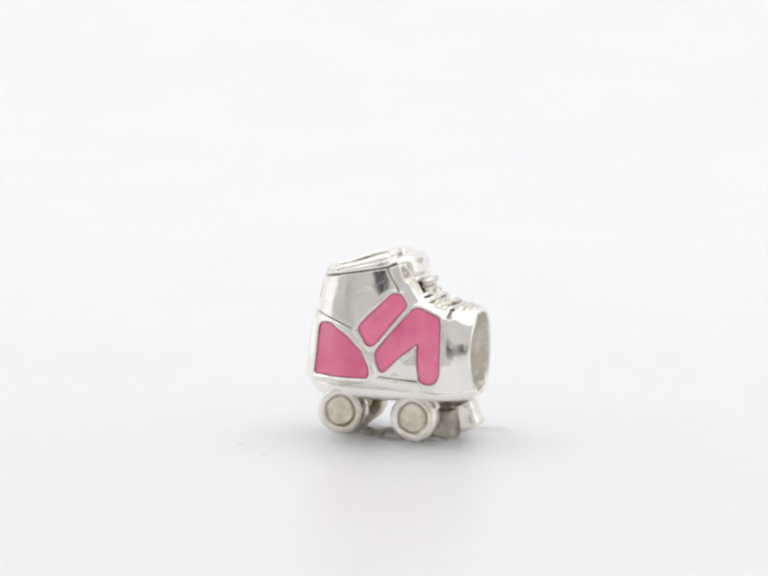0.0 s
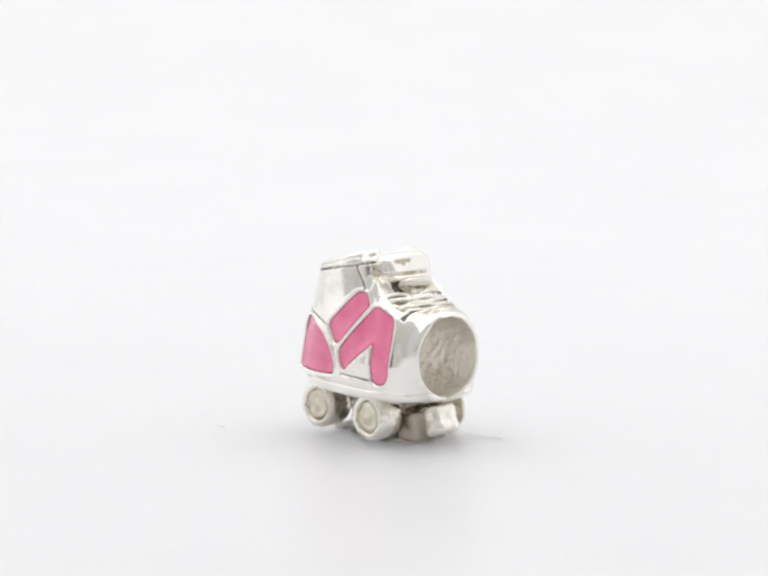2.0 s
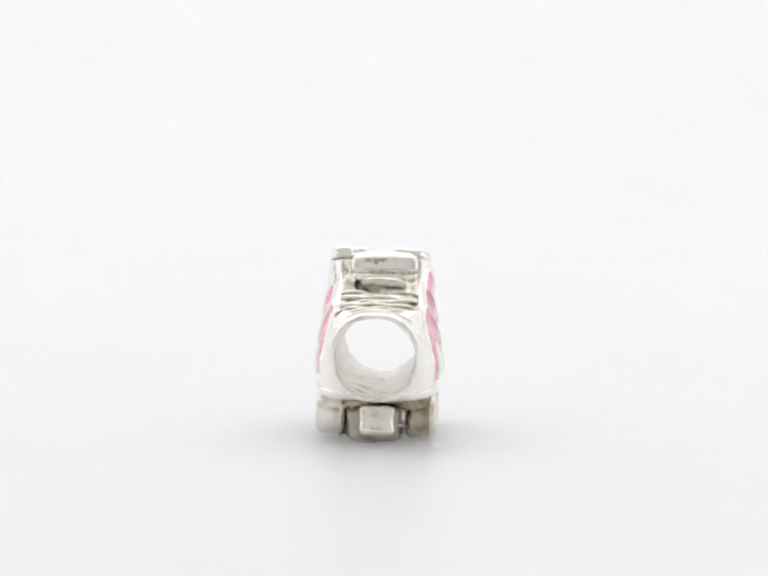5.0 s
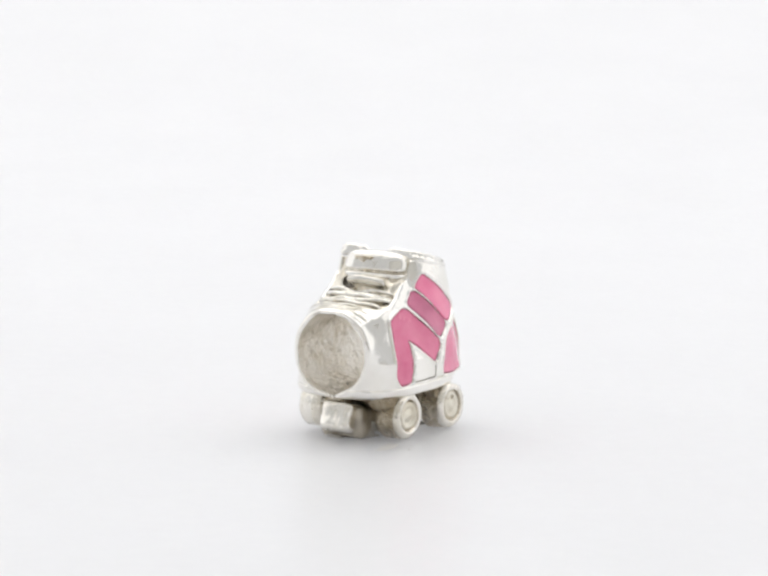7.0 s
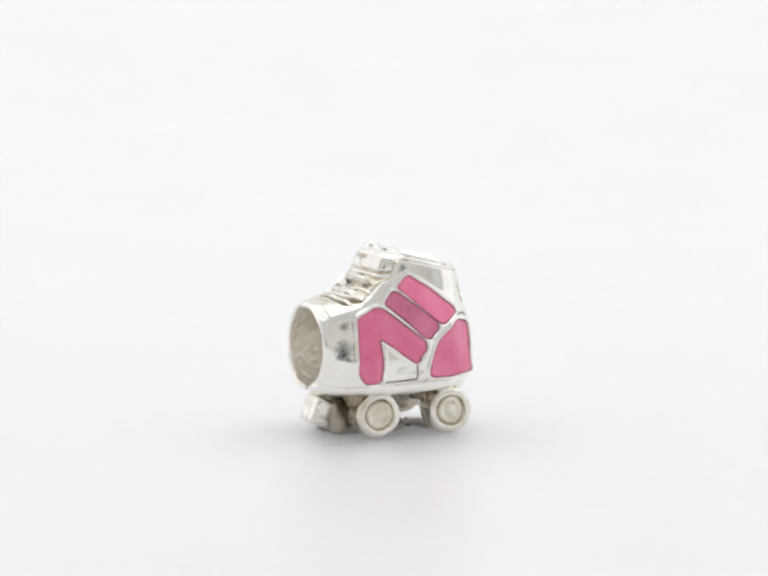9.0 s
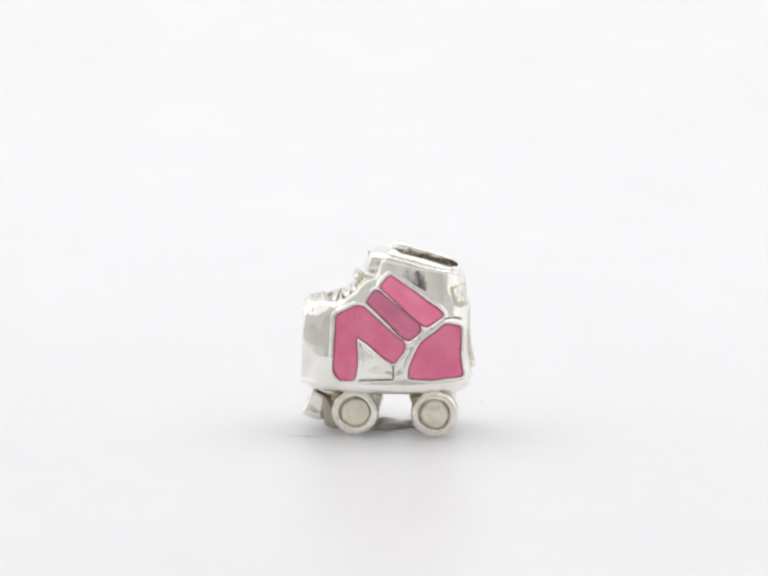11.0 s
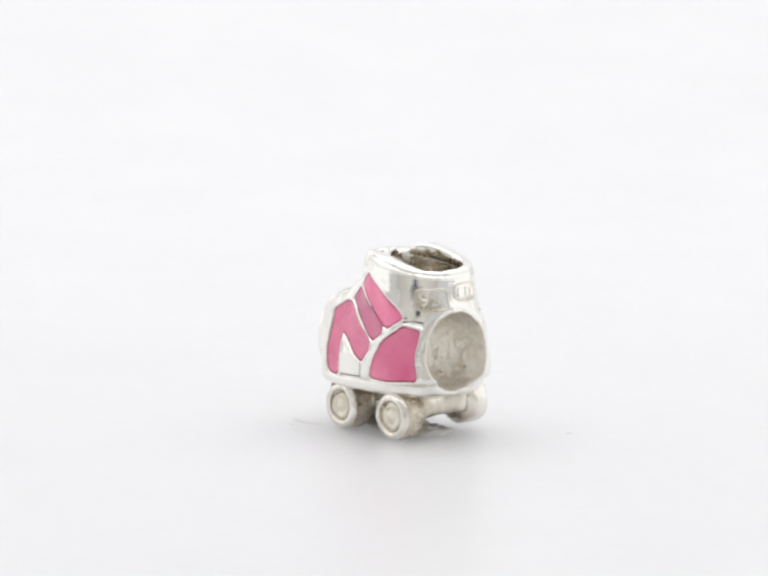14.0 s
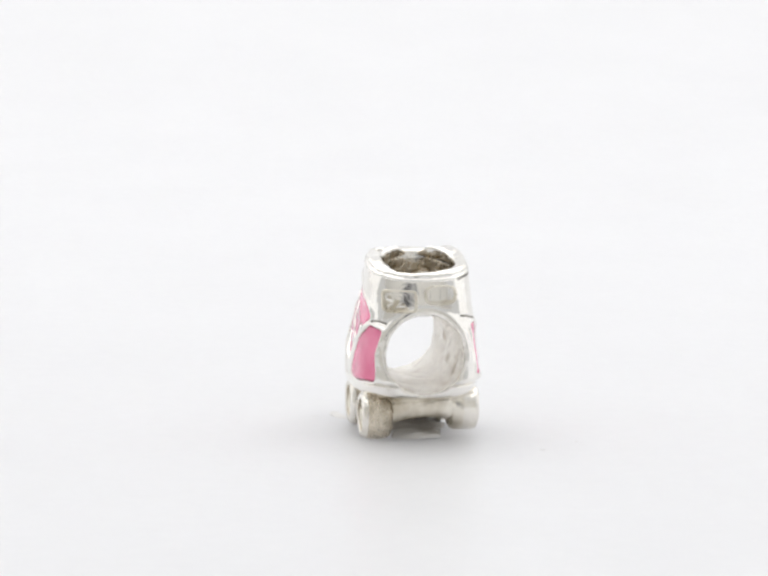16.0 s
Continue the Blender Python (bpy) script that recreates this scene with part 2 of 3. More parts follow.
SIDE_FAR = {    # panels on the side y > 0
    "collar_strap": [(0.26, 9.34), (0.84, 8.60), (-1.66, 6.52), (-1.98, 6.44), (-2.86, 7.06), (-2.52, 7.50)],
    "strap": [(1.66, 7.74), (1.12, 8.36), (0.82, 8.34), (-1.53, 6.54), (-1.56, 6.16), (-0.96, 5.60), (-0.62, 5.74)],
    "chevron": [(3.36, 6.88), (3.16, 7.02), (2.22, 7.50), (1.76, 7.44), (-0.66, 5.50), (-0.68, 5.10), (-0.10, 4.28), (2.14, 5.80), (2.06, 4.5), (2.14, 3.36), (2.44, 3.24), (3.06, 3.26), (3.40, 3.76)],
    "heel": [(-2.92, 6.56), (-3.84, 6.36), (-3.78, 5.1), (-3.84, 4.38), (-3.98, 3.58), (-2.13, 3.42), (-0.92, 3.50), (-0.93, 4.0), (-1.50, 5.42)],
}
PANELS = [(-1, n, rounded(p, 0.17)) for n, p in SIDE_NEAR.items()] + [(1, n, rounded(p, 0.17)) for n, p in SIDE_FAR.items()]
SEAMS = [       # engraved lines: side, then points (x, z)
    (-1, [(-3.7, 7.22), (-3.3, 7.12), (-2.3, 6.86), (-1.4, 6.48)]),
    (-1, [(0.38, 10.1), (0.62, 9.6), (1.14, 8.66)]),
    (-1, [(0.34, 3.84), (2.5, 3.66)]),
    (1, [(-2.95, 6.86), (-3.4, 6.92), (-3.8, 6.8)]),
    (1, [(-0.05, 4.2), (-0.06, 3.46)]),
    (1, [(0.0, 3.40), (1.9, 3.27)]),
]
GROW = 0.045    # the enamel's edge runs this far past its corners


def stroke_distance(points, x, z):
    d = 1e9
    for (ax, az), (bx, bz) in zip(points, points[1:]):
        ex, ez = bx - ax, bz - az
        t = np.clip(((x - ax) * ex + (z - az) * ez) / (ex * ex + ez * ez), 0, 1)
        d = np.minimum(d, np.hypot(x - ax - t * ex, z - az - t * ez))
    return d


def lacing_zone(x, y, z):
    edge = 0.78 + (10.0 - z) * 0.40
    return np.maximum(np.maximum(edge - x, abs(y - 0.1) - 2.2), np.maximum(7.6 - z, x - 4.0))


def toe_crease(x, y, z):
    """The groove between the lacing and the toe cap."""
    groove = np.maximum(np.maximum(abs(x - 4.02 - 0.05 * np.sin(2.5 * y)) - 0.05 - 0.05 * np.clip(-0.8 - y, 0, 1), abs(y + 0.3) - 2.1), 7.0 - z)
    return np.maximum(groove, -(form(x, y, z) + 0.14))


def lace_pit(x, y, z):
    return np.sqrt((x - PIT[0]) ** 2 + ((y - PIT[1]) * 0.8) ** 2 + (z - PIT[2]) ** 2) - 0.40


def boot_form(x, y, z):
    out = form(x, y, z)
    f = out
    zone = lacing_zone(x, y, z)
    f = smax(f, -np.maximum(zone, -(out + 0.11)), 0.08)
    f = f + 0.018 * ripple(x, y, z, 1.6, 0) + 0.011 * ripple(x, y, z, 4.2, 4)
    f = f - (0.07 * ripple(x, y, z, 4.3, 3) + 0.04 * ripple(x, y * 0.7, z, 10.5, 7)) * np.clip(-zone / 0.2, 0, 1)
    flats = [flat_distance(poly, x, z) for _, _, poly in PANELS]
    for sign in (-1, 1):
        near = functools.reduce(np.minimum, [d for d, p in zip(flats, PANELS) if p[0] == sign])
        f = f - 0.062 * np.exp(-((near - GROW - 0.13) / 0.085) ** 2) * (sign * y > 0.8) * np.clip((out + 0.3) / 0.15, 0, 1)
    for (side, _, _), flat in zip(PANELS, flats):
        dig = np.maximum(np.maximum(flat - GROW + 0.022 * ripple(x, 0 * y, z, 3.5, 6), -(out + 0.20)), 0.5 - side * y)
        f = smax(f, -dig, 0.05)
    f = smax(smax(f, -toe_crease(x, y, z), 0.04), -lace_pit(x, y, z), 0.06)
    for side, points in SEAMS:
        dig = np.maximum(np.maximum(stroke_distance(points, x, z) - 0.045, -(out + 0.08)), 0.5 - side * y)
        f = smax(f, -dig, 0.03)
    f = smax(f, -tunnel(x, y, z) + 0.12, 0.05)
    f = smax(f, -cavity(x, y, z), 0.14)
    f = smax(f, 3.14 - 0.012 * x - z, 0.05)
    return smax(f, top_plane(x, z) + band(x) - 0.07 + 0.11 * np.clip((-1.1 - y) / 0.6, 0, 1) * np.clip((x + 3.4) / 0.5, 0, 1), 0.05)


def bore_form(x, y, z):
    f = smax(np.hypot(y, z - HOLE_Z) - 2.46, form(x, y, z) - 0.012, 0.05)
    return smax(f, -tunnel(x, y, z), 0.14)


def sole_form(x, y, z):
    f = smax(form(x, y, z) + 0.018 * ripple(x, y, z, 1.8, 3) - 0.045, z - 3.19 + 0.012 * x, 0.12)
    return smax(f, -tunnel(x, y, z) + 0.12, 0.05)


def collar_form(x, y, z):
    f = smax(shaft_form(x, y, z) - 0.02, top_plane(x, z) - 0.22 + 0.04 * ripple(x, y, z, 1.9, 6) + 0.012 * ripple(x, y, z, 6.0, 1), 0.42)
    for nx, ny in ((0.45, -1.5), (0.1, 1.95)):
        f = smax(f, 0.24 - 0.5 * (10.6 + 0.25 * x - z) - np.hypot(x - nx, y - ny), 0.06)
    f = smax(f, -np.maximum(abs(top_plane(x, z) + 0.05 + 0.02 * ripple(x, y, z, 3.0, 2)) - 0.045, -(f + 0.07)), 0.05)
    f = f + 0.016 * ripple(x, y, z, 2.4, 5)
    f = smax(f, -(top_plane(x, z) + band(x) - 0.03), 0.10)
    f = smax(f, x - 0.70 - (10.0 - z) * 0.35, 0.16)
    return smax(f, -cavity(x, y, z), 0.16)


def tongue_form(x, y, z):
    u = (x - 1.16) * 0.95 + (z - 9.62) * 0.30
    v = (z - 9.62) * 0.95 - (x - 1.16) * 0.30
    yy = y - 0.32
    f = (((abs(u) / 0.68) ** 3 + (abs(yy) / 1.98) ** 5 + (abs(v) / 0.95) ** 3) ** (1 / 3.2) - 1) * 0.8
    f = f + 0.022 * ripple(x, y, z, 2.0, 4) + 0.010 * ripple(x, y, z, 5.5, 1)
    crease = np.hypot((z - 9.45) * 0.9, 0.0 * y) - 0.07
    f = smax(f, -np.maximum(crease, 0.9 - x), 0.12)
    return smax(f, -cavity(x, y, z), 0.1)


def charm():
    thing = new("skate_charm")
    tagged(thing, "small polished silver roller skate bead with pink enamel panels", "charm bead")
    v, q = net(boot_form, (-4.9, -3.9, 2.3), (5.7, 3.9, 10.6), 0.068, 3)
    mid = v[q].mean(1)
    inner = tunnel(*mid.T) < 0.14
    # The well inside the open top: brown tarnish with its shade in the colour.
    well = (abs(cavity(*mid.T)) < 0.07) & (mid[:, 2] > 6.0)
    lace = (lacing_zone(*mid.T) < 0.0) & (mid[:, 2] > 7.0)
    # Rim gap and panel channels get recess shade as colour; seams are dark lines.
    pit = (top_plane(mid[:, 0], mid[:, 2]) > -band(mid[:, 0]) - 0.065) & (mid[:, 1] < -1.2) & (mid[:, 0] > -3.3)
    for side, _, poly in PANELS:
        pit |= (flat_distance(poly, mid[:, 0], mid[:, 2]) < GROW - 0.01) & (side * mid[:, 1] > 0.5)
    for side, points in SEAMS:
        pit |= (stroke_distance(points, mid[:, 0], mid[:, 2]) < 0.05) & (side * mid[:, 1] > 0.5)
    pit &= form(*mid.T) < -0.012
    # The toe crease and lace pit have their shade painted in the same tone.
    dark = np.minimum(toe_crease(*mid.T), lace_pit(*mid.T)) < 0.02
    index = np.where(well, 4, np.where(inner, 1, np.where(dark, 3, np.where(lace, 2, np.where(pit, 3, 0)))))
    part("boot", v, q, [SILVER, ROUGH, STAINED, GROOVE_SHADE, TARNISH_SHADE], thing, "polished silver boot pierced by a round hole", index)
    v, q = net(sole_form, (-4.9, -3.9, 2.2), (5.7, 3.9, 3.5), 0.08)
    inner = tunnel(*v[q].mean(1).T) < 0.14
    part("sole", v, q, [SILVER, ROUGH], thing, "flat silver sole plate under the boot", inner.astype(int))
    v, q = net(bore_form, (-4.6, -2.8, 2.3), (5.8, 2.8, 7.9), 0.08)
    mid = v[q].mean(1)
    # The sleeve's top, seen down the well, takes the same darkened tone.
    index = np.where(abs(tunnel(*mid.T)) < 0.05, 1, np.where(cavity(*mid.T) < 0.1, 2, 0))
    part("bore", v, q, [SILVER, ROUGH, TARNISH_SHADE], thing, "rough cast silver sleeve through the boot", index)
    v, q = net(collar_form, (-4.6, -3.4, 8.2), (1.6, 3.4, 11.2), 0.085)
    mid = v[q].mean(1)
    # Below the rim the inside is coloured dark for shade and tarnish.
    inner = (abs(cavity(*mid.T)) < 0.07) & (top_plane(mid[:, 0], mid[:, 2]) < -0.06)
    part("collar", v, q, [SILVER, TARNISH_SHADE], thing, "polished silver collar round the open top", inner.astype(int))
    v, q = net(tongue_form, (0.0, -2.2, 8.8), (2.4, 2.8, 11.2), 0.085)
    part("tongue", v, q, [SILVER], thing, "rounded silver tongue above the laces")
    for side, name, poly in PANELS:
        def fill(x, y, z):
            flat, out = flat_distance(poly, x, z) - GROW, form(x, y, z)
            flat = flat + 0.022 * ripple(x, 0 * y, z, 3.5, 6)
            bowl = 0.085 * np.clip(1 + flat / 0.6, 0, 1) ** 2
            return smax(smax(flat + 0.035, out + 0.085 - bowl + 0.006 * ripple(x, y, z, 2.2, 2), 0.05), np.maximum(np.maximum(-(out + 0.30), 0.15 - tunnel(x, y, z)), 0.5 - side * y), 0.03)
        lo, hi = poly.min(0) - 0.2, poly.max(0) + 0.2
        ys = (-4.0, -1.0) if side < 0 else (1.0, 4.0)
        v, q = net(fill, (lo[0], ys[0], lo[1]), (hi[0], ys[1], hi[1]), 0.085)
        dull = side > 0 and name == "strap"
        part("enamel_panel", v, q, MAUVE if dull else ENAMEL, thing, "glossy %s enamel inlay, %s shape" % ("mauve pink" if dull else "pink", name.replace("_", " ")))
    return thing


CHARM = charm()


# ---- running gear ----
def revolve(profile, n, at, axis="y", flip=1):
    """A lathed solid about an axis through at: profile rows of (distance along the axis, radius)."""
    verts, faces = [], []
    for a, r in profile:
        for i in range(n):
            c, s = r * math.cos(2 * math.pi * i / n), r * math.sin(2 * math.pi * i / n)
            verts.append((at[0] + c, at[1] + flip * a, at[2] + s) if axis == "y" else (at[0] + flip * a, at[1] + c, at[2] + s))
    for k in range(len(profile) - 1):
        for i in range(n):
            j = (i + 1) % n
            faces.append((k * n + i, k * n + j, k * n + n + j, k * n + n + i))
    faces.append(tuple(range(n))[::-1])
    faces.append(tuple(range((len(profile) - 1) * n, len(profile) * n)))
    return verts, faces


def wheel(thing, x, face, z, side, r=1.35):
    rim = [(-1.78, 0.55), (-1.74, 0.95), (-1.6, r - 0.12), (-1.4, r - 0.02), (-0.9, r), (-0.3, r), (-0.1, r - 0.05), (0.0, r - 0.16), (0.0, r - 0.34), (-0.04, r - 0.42), (-0.2, r - 0.46), (-0.24, 0.3)]
    v, f = revolve(rim, 48, (x, face, z), "y", side)
    # Darker wheel backs and recessed ring: tarnish, with shade put into the colour.
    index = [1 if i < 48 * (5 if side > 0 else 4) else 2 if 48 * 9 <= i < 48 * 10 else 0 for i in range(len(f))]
    v = np.array(v)
    for i in range(3):
        v[:, i] += np.where(side * (v[:, 1] - face) < -0.85, 0.05, 0.024) * ripple(*v.T, 3.0, i + int(x > 0) + int(side > 0)) + 0.010 * ripple(*v.T, 8.5, i + 3)
    w = part("wheel", v, f, [CAST, TARNISH_SHADE if side > 0 else STAINED, TARNISH_SHADE], thing, "silver roller wheel with a raised rim", index)
    v, f = revolve([(-0.3, 0.2), (-0.28, r - 0.48), (-0.15, r - 0.5), (-0.08, 0.70), (-0.07, 0.62), (-0.15, 0.52), (-0.16, 0.38), (-0.08, 0.24), (-0.05, 0.08)], 32, (x, face, z), "y", side)
    v = np.array(v)
    v[:, 1] += 0.05 * ripple(*v.T, 4.6, 2 + int(x > 0) + 2 * int(side > 0))
    v[:, 2] += 0.03 * ripple(*v.T, 3.4, 4)
    part("hub", v, f, PEARL, w, "cream textured hub centre")


def axle(thing, x, y0, z0, y1, z1, r):
    verts, n = [], 24
    rows = [(0.0, 1.2), (0.12, 1.12), (0.25, 1.0), (0.5, 0.95), (0.75, 1.0), (0.88, 1.12), (1.0, 1.2)]
    for t, k in rows:
        for i in range(n):
            a = 2 * math.pi * i / n
            c, s = math.cos(a), math.sin(a)
            e = r * k / (abs(c) ** 4 + abs(s) ** 4) ** 0.25
            verts.append((x + e * c, y0 + t * (y1 - y0), z0 + t * (z1 - z0) + e * s))
    faces = [(k * n + i, k * n + (i + 1) % n, k * n + n + (i + 1) % n, k * n + n + i) for k in range(len(rows) - 1) for i in range(n)]
    faces += [tuple(range(n))[::-1], tuple(range((len(rows) - 1) * n, len(rows) * n))]
    part("axle", verts, faces, STAINED, thing, "thick squarish silver axle joining two wheels")


def lump(name, mat, thing, label, centre, half, tilt=0.0, power=5.0, rough=0.05, seed=1):
    """A cast block with soft edges, leaning forward by tilt degrees."""
    c, s = math.cos(radians(tilt)), math.sin(radians(tilt))

    def f(x, y, z):
        dx, dy, dz = x - centre[0], y - centre[1], z - centre[2]
        u, w = dx * c + dz * s, dz * c - dx * s
        d = (((abs(u) / half[0]) ** power + (abs(dy) / half[1]) ** power + (abs(w) / half[2]) ** power) ** (1 / power) - 1) * min(half)
        return d + rough * ripple(x, y, z, 3.3, seed)
    reach = max(half[0], half[2]) * 1.5 + 0.2
    v, q = net(f, (centre[0] - reach, centre[1] - half[1] - 0.3, centre[2] - reach), (centre[0] + reach, centre[1] + half[1] + 0.3, centre[2] + reach), 0.09)
    part(name, v, q, mat, thing, label)


def lace(thing, ends, bow, r, label, seed):
    """A cast cord lying across the instep; ends: x at both edges, bow: how far its middle runs forward."""
    n, m, rows = 28, 10, []
    for i in range(n + 1):
        t = i / n
        y = -2.15 + 4.45 * t
        x = ends[0] + (ends[1] - ends[0]) * t + bow * math.sin(math.pi * t) + 0.05 * math.sin(9 * t + seed)
        lo, hi = 6.0, 11.5
        for _ in range(26):
            mid = (lo + hi) / 2
            lo, hi = (mid, hi) if float(form(np.float64(x), np.float64(y), np.float64(mid))) < -0.06 else (lo, mid)
        rows.append((x, y, lo + 0.03 * math.sin(14 * t + 2 * seed)))
    verts, faces = [], []
    for i, p in enumerate(rows):
        k = 0.45 + 0.55 * min(1, 5 * min(i, n - i) / n)
        for j in range(m):
            a = 2 * math.pi * j / m
            verts.append((p[0] + r * k * math.cos(a), p[1], p[2] + r * k * 0.8 * math.sin(a)))
    for i in range(n):
        faces += [(i * m + j, i * m + (j + 1) % m, i * m + m + (j + 1) % m, i * m + m + j) for j in range(m)]
    faces += [tuple(range(m))[::-1], tuple(range(n * m, n * m + m))]
    part("lace", verts, faces, INSTEP, thing, label)


def stamp(thing, centre_y, centre_z, half_y, half_z, power, label):
    """A low hallmark cartouche on the heel, with a raised edge."""
    def f(x, y, z):
        flat = (((abs(y - centre_y) / half_y) ** power + (abs(z - centre_z) / half_z) ** power) ** (1 / power) - 1) * half_z
        out = form(x, y, z)
        edge = 0.045 * np.clip(1 - abs(flat + 0.08) / 0.07, 0, 1)
        return smax(smax(flat, out - 0.012 - edge, 0.04), np.maximum(-(out + 0.12), x + 1.0), 0.03)
    v, q = net(f, (-4.9, centre_y - half_y - 0.15, centre_z - half_z - 0.15), (-2.0, centre_y + half_y + 0.15, centre_z + half_z + 0.15), 0.06)
    return part("hallmark", v, q, PATINA, thing, label)


def heel_x(y, z, lift):
    lo, hi = -6.0, -2.0
    for _ in range(26):
        mid = (lo + hi) / 2
        lo, hi = (lo, mid) if float(form(np.float64(mid), np.float64(y), np.float64(z))) < lift else (mid, hi)
    return lo


def stamped_text(parent, text, centre_y, centre_z, size):
    """Raised figures that follow the heel's curve."""
    curve = bpy.data.curves.new("figures", "FONT")
    curve.body, curve.size, curve.align_x, curve.align_y = text, size, "CENTER", "CENTER"
    curve.extrude, curve.offset = 0.06, 0.02
    curve.resolution_u = 3
    tmp = new("figures_shape", curve)
    bpy.context.view_layer.update()
    me = bpy.data.meshes.new_from_object(tmp.evaluated_get(bpy.context.evaluated_depsgraph_get()))
    bpy.data.objects.remove(tmp)
    verts = []
    for v in me.vertices:
        y, z = centre_y - v.co.x, centre_z + v.co.y
        verts.append((heel_x(y, z, 0.0) - v.co.z, y, z))
    faces = [tuple(p.vertices) for p in me.polygons]
    ob = part("figures", verts, faces, SILVER, parent, "raised hallmark figures")
    ob.data.polygons.foreach_set("use_smooth", np.zeros(len(ob.data.polygons), bool))


def bars(parent, spots):
    for y0, z0, hy, hz in spots:
        corners = [(y0 - hy, z0 - hz), (y0 + hy, z0 - hz), (y0 + hy, z0 + hz), (y0 - hy, z0 + hz)]
        verts = [(heel_x(y, z, 0.0), y, z) for y, z in corners] + [(heel_x(y, z, 0.055), y, z) for y, z in corners]
        faces = [(0, 1, 2, 3), (7, 6, 5, 4), (0, 4, 5, 1), (1, 5, 6, 2), (2, 6, 7, 3), (3, 7, 4, 0)]
        ob = part("mark", verts, faces, SILVER, parent)
        ob.data.polygons.foreach_set("use_smooth", np.zeros(len(ob.data.polygons), bool))


def toe_stop(thing):
    def f(x, y, z):
        dx, dz = x - 4.58, z - 1.34
        u, w = dx * 0.36 - dz * 0.933, dx * 0.933 + dz * 0.36      # along the plug, and across it
        waist = 0.90 + 0.09 * np.clip(u / 0.8, 0, 1) ** 2 + 0.10 * np.clip(-u / 0.8, 0, 1)
        d = (((abs(w) / (0.72 * waist)) ** 3.4 + (abs(y - 0.12) / (1.08 * waist)) ** 5 + (abs(u) / 0.86) ** 5) ** (1 / 4.5) - 1) * 0.7
        return d + 0.020 * ripple(x, y, z, 2.2, 1) + 0.008 * ripple(x, y, z, 6.0, 4)
    v, q = net(f, (3.2, -1.5, -0.1), (6.2, 1.7, 2.8), 0.075)
    part("toe_stop", v, q, CAST, thing, "flared silver toe stop block")


def running_gear(thing):
    wheel(thing, 2.25, -3.42, 1.53, -1)
    wheel(thing, -2.05, -3.40, 1.71, -1)
    wheel(thing, 2.14, 3.38, 1.37, 1)
    wheel(thing, -2.42, 3.40, 1.37, 1)
    axle(thing, 2.2, -2.0, 1.58, 1.9, 1.42, 0.6)
    axle(thing, -2.35, -2.0, 1.98, 1.9, 1.74, 0.74)
    lump("truck", TARNISH_SHADE, thing, "tarnished rough cast mount, under-sole shade in its tone", (2.3, 0.0, 2.16), (1.05, 3.0, 0.50), 0, 4, 0.12, 2)
    lump("truck", TARNISH_SHADE, thing, "tarnished rough cast mount, under-sole shade in its tone", (-1.95, 0.0, 2.2), (0.9, 3.0, 0.46), 0, 4, 0.12, 3)
    lump("brake_mount", SHADED, thing, "tarnished block behind the toe stop, shade in its dark tone", (3.42, -0.2, 0.95), (0.84, 1.45, 0.93), 0, 6, 0.05, 5)
    toe_stop(thing)


running_gear(CHARM)
lace(CHARM, (4.98, 5.0), 0.08, 0.14, "thin silver cord across the toe cap", 7)
lace(CHARM, (4.62, 4.68), 0.14, 0.17, "thin silver cord across the toe cap", 1)
lace(CHARM, (4.28, 4.32), 0.22, 0.17, "thin silver cord across the toe cap", 2)
lace(CHARM, (3.80, 3.90), 0.25, 0.16, "silver lace across the instep", 3)
lace(CHARM, (3.2, 3.5), 0.2, 0.20, "silver lace across the instep", 4)
lace(CHARM, (2.6, 2.75), 0.15, 0.20, "silver lace across the instep", 6)
lace(CHARM, (3.3, 2.75), 0.1, 0.19, "silver lace across the instep", 8)
lace(CHARM, (2.35, 2.75), 0.1, 0.18, "silver lace across the instep", 9)
lace(CHARM, (2.75, 2.25), 0.1, 0.16, "silver lace across the instep", 5)
lump("lace_knot", SATIN, CHARM, "smooth silver lace knot", (2.2, 0.3, 8.85), (0.22, 1.2, 0.5), -38, 2.6, 0.015, 6)
plate = stamp(CHARM, 1.40, 8.10, 1.02, 0.66, 6.0, "rectangular silver hallmark plate")
stamped_text(plate, "925", 1.40, 8.10, 1.15)
oval = stamp(CHARM, -0.93, 8.44, 1.04, 0.58, 3.0, "oval silver maker's mark plate")
bars(oval, [(-0.50, 8.44, 0.20, 0.26), (-1.02, 8.44, 0.12, 0.27), (-1.42, 8.42, 0.14, 0.24)])


# ---- what lies on the turntable ----
def putty(x0, y0, hx, hy, high, mat, label):
    """A flat pressed lump with a ragged edge."""
    def f(x, y, z):
        r = (((abs(x - x0) / hx) ** 2.4 + (abs(y - y0) / hy) ** 2.4) ** (1 / 2.4) - 1) * hy + 0.16 * ripple(x, y, 0 * z, 2.3, 3) + 0.07 * ripple(x, y, 0 * z, 6.0, 1)
        return smax(r, z - high - 0.10 * ripple(x, y, 0 * z, 2.6, 5) - 0.05 * ripple(x, y, 0 * z, 7.0, 2), 0.12) + np.maximum(-z, 0)
    v, q = net(f, (x0 - hx - 0.8, y0 - hy - 0.8, -0.03), (x0 + hx + 0.8, y0 + hy + 0.8, 0.9), 0.09, 3)
    v[:, 2] = np.maximum(v[:, 2], 0.0)
    ob = part("mounting_putty", v, q, mat, None)
    return tagged(ob, label, "putty")


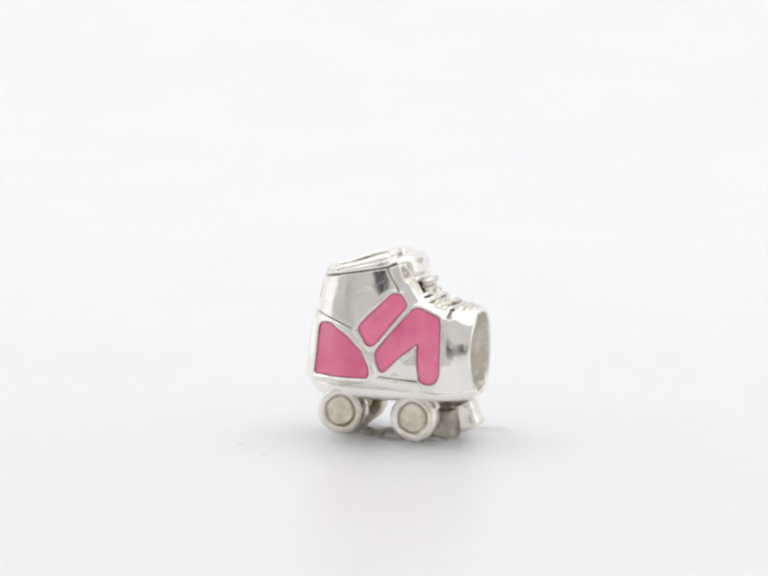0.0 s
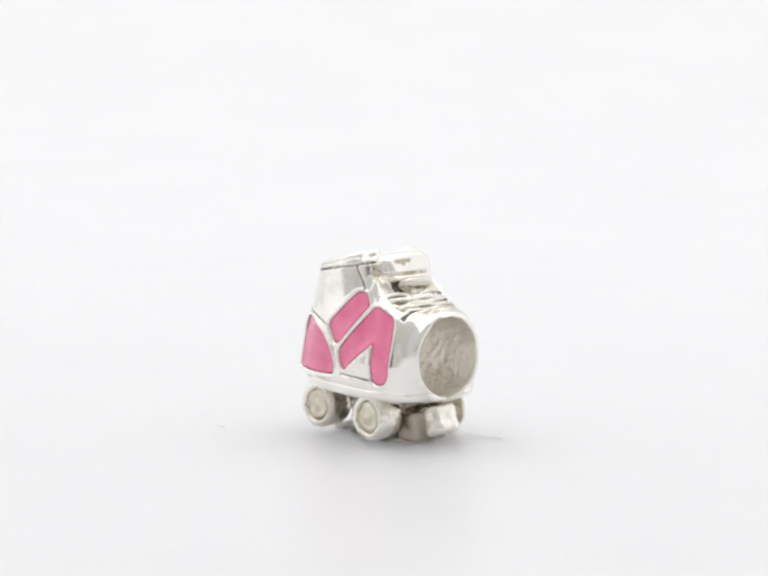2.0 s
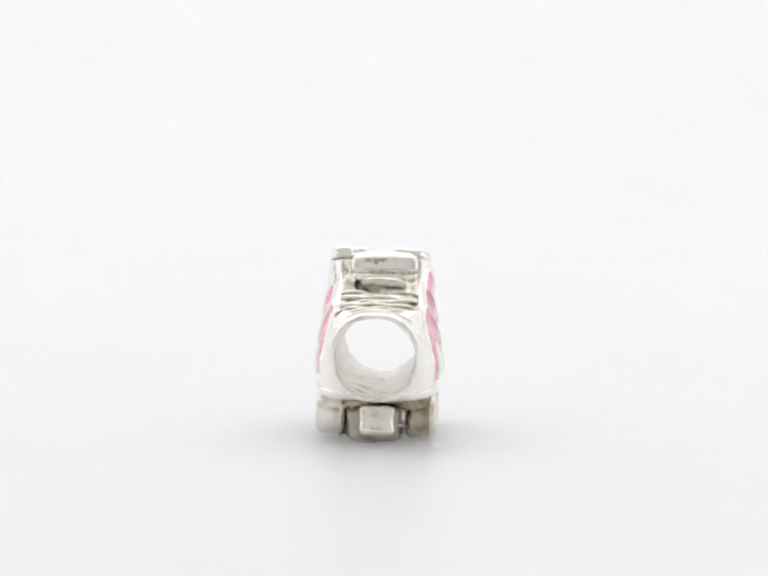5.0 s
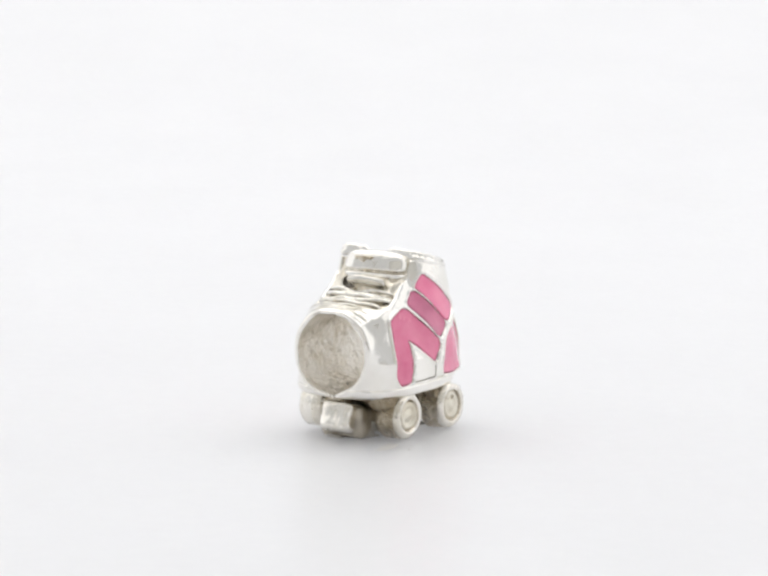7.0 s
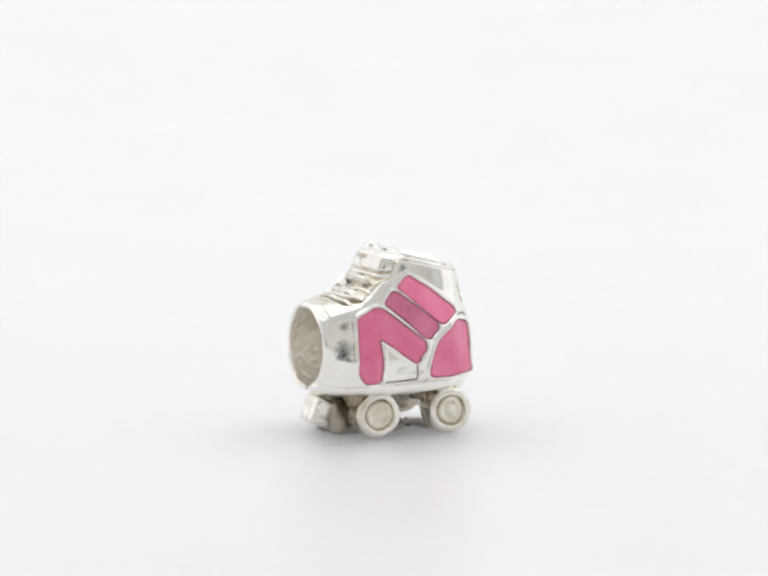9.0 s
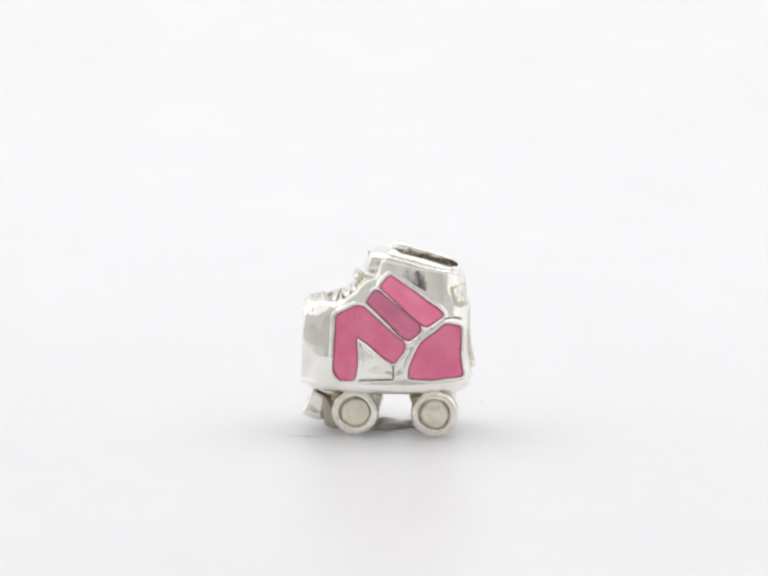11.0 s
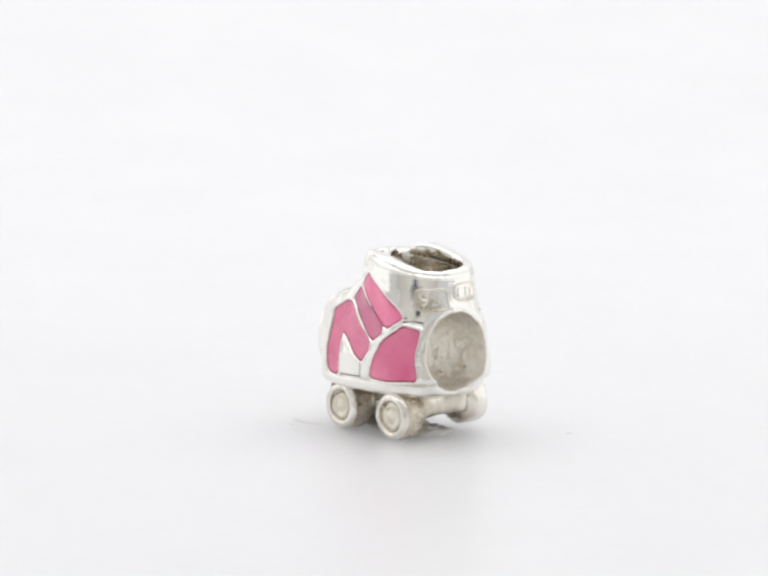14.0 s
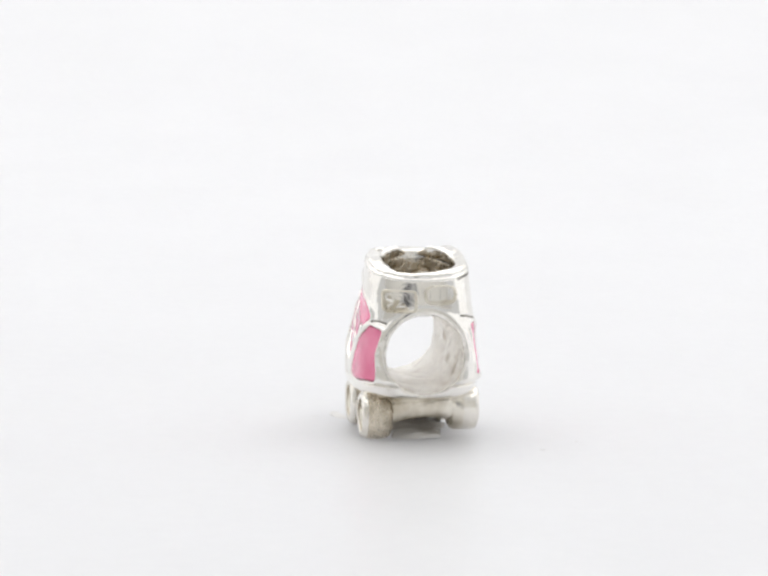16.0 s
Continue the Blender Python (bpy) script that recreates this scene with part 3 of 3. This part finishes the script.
def smear(x0, y0, hx, hy, turn):
    c, s = math.cos(turn), math.sin(turn)

    def f(x, y, z):
        u, w = (x - x0) * c + (y - y0) * s, (y - y0) * c - (x - x0) * s
        r = (np.hypot(u / hx, w / hy) - 1) * hy + 0.06 * ripple(x, y, 0 * z, 2.2, 2)
        return smax(r, z - 0.02 - 0.01 * ripple(x, y, z, 3, 5), 0.03)
    v, q = net(f, (x0 - 2, y0 - 2, -0.12), (x0 + 2, y0 + 2, 0.25), 0.07, 3)
    v[:, 2] = np.maximum(v[:, 2], 0.0)
    ob = part("putty_smear", v, q, SMEAR, None)
    return tagged(ob, "faint pale smear of putty on the white table", "putty")


def speck(x, y, length, width, turn, seed):
    """A curled bit of lint."""
    rng = random.Random(seed)
    verts, faces, n = [], [], 8
    for i in range(n + 1):
        t = i / n - 0.5
        cx, cy = length * t, 0.25 * length * math.sin(3 * t + rng.random())
        px, py = x + cx * math.cos(turn) - cy * math.sin(turn), y + cx * math.sin(turn) + cy * math.cos(turn)
        k = width * (1 - 3.2 * t * t)
        for dx, dz in ((k, 0), (0, k * 0.9), (-k, 0)):
            verts.append((px - dx * math.sin(turn), py + dx * math.cos(turn), dz + 0.004))
    for i in range(n):
        for j in range(3):
            faces.append((i * 3 + j, i * 3 + (j + 1) % 3, i * 3 + 3 + (j + 1) % 3, i * 3 + 3 + j))
    faces += [(0, 2, 1), (n * 3, n * 3 + 1, n * 3 + 2)]
    ob = part("lint_speck", verts, faces, LINT, None)
    return tagged(ob, "tiny grey lint fibre on the white table", "lint", group="lint on the table")


TURNING = [CHARM, putty(1.5, -0.2, 2.9, 1.75, 0.18, PUTTY, "thin grey smear of mounting putty under the charm"), putty(-2.3, 0.1, 0.8, 1.5, 0.22, SMEAR, "pale ragged mounting putty under the rear axle"), smear(4.7, 3.55, 1.1, 0.32, 0.15), speck(-7.0, -6.35, 0.42, 0.028, 0.4, 1), speck(4.65, 4.94, 0.4, 0.022, 1.0, 2), speck(5.95, 3.55, 0.4, 0.03, 0.9, 3), speck(-4.75, -8.8, 0.35, 0.03, 2.0, 4)]


# ---- the filming gear, which the silver mirrors ----
def studio_camera():
    thing = new("studio_camera")
    tagged(thing, "silver-grey photo camera with a black lens facing the charm", "camera")
    thing.location = (0, -0.26, 0)

    def block(name, lo, hi, label=""):
        c = [(x, y, z) for x in (lo[0], hi[0]) for y in (lo[1], hi[1]) for z in (lo[2], hi[2])]
        f = [(0, 1, 3, 2), (4, 6, 7, 5), (0, 4, 5, 1), (2, 3, 7, 6), (0, 2, 6, 4), (1, 5, 7, 3)]
        ob = part(name, c, f, GREY, thing, label, y_shift=0)
        ob.data.polygons.foreach_set("use_smooth", np.zeros(12 // 2, bool))
        bev = ob.modifiers.new("edge", "BEVEL")
        bev.width, bev.segments = 0.003, 2
    block("body", (-55, -40, 6), (55, 0, 80))
    block("grip", (38, 0, 8), (55, 14, 74))
    block("viewfinder", (-20, -38, 80), (20, 0, 96))
    block("stand", (-40, -50, 0), (40, 10, 6))
    rings = [(0, 13), (2, 15), (40, 15), (42, 14), (66, 14), (68, 15), (76, 15), (77, 13), (74, 12), (70, 9)]
    verts, faces, n = [], [], 40
    for a, r in rings:
        verts += [(r * math.cos(2 * math.pi * i / n), a, 38 + r * math.sin(2 * math.pi * i / n)) for i in range(n)]
    for k in range(len(rings) - 1):
        faces += [(k * n + i, k * n + (i + 1) % n, k * n + n + (i + 1) % n, k * n + n + i) for i in range(n)]
    faces += [tuple(range(n)), tuple(range((len(rings) - 1) * n, len(rings) * n))]
    part("lens", verts, faces, BLACK, thing, "black lens barrel", y_shift=0)


studio_camera()


def motions():
    steps = [i * 0.5 for i in range(33)]
    for thing in TURNING:
        walk(thing, [(t, pose(0, 0, 0, 0, 0, TURN_START + TURN_RATE * t)) for t in steps])


motions()
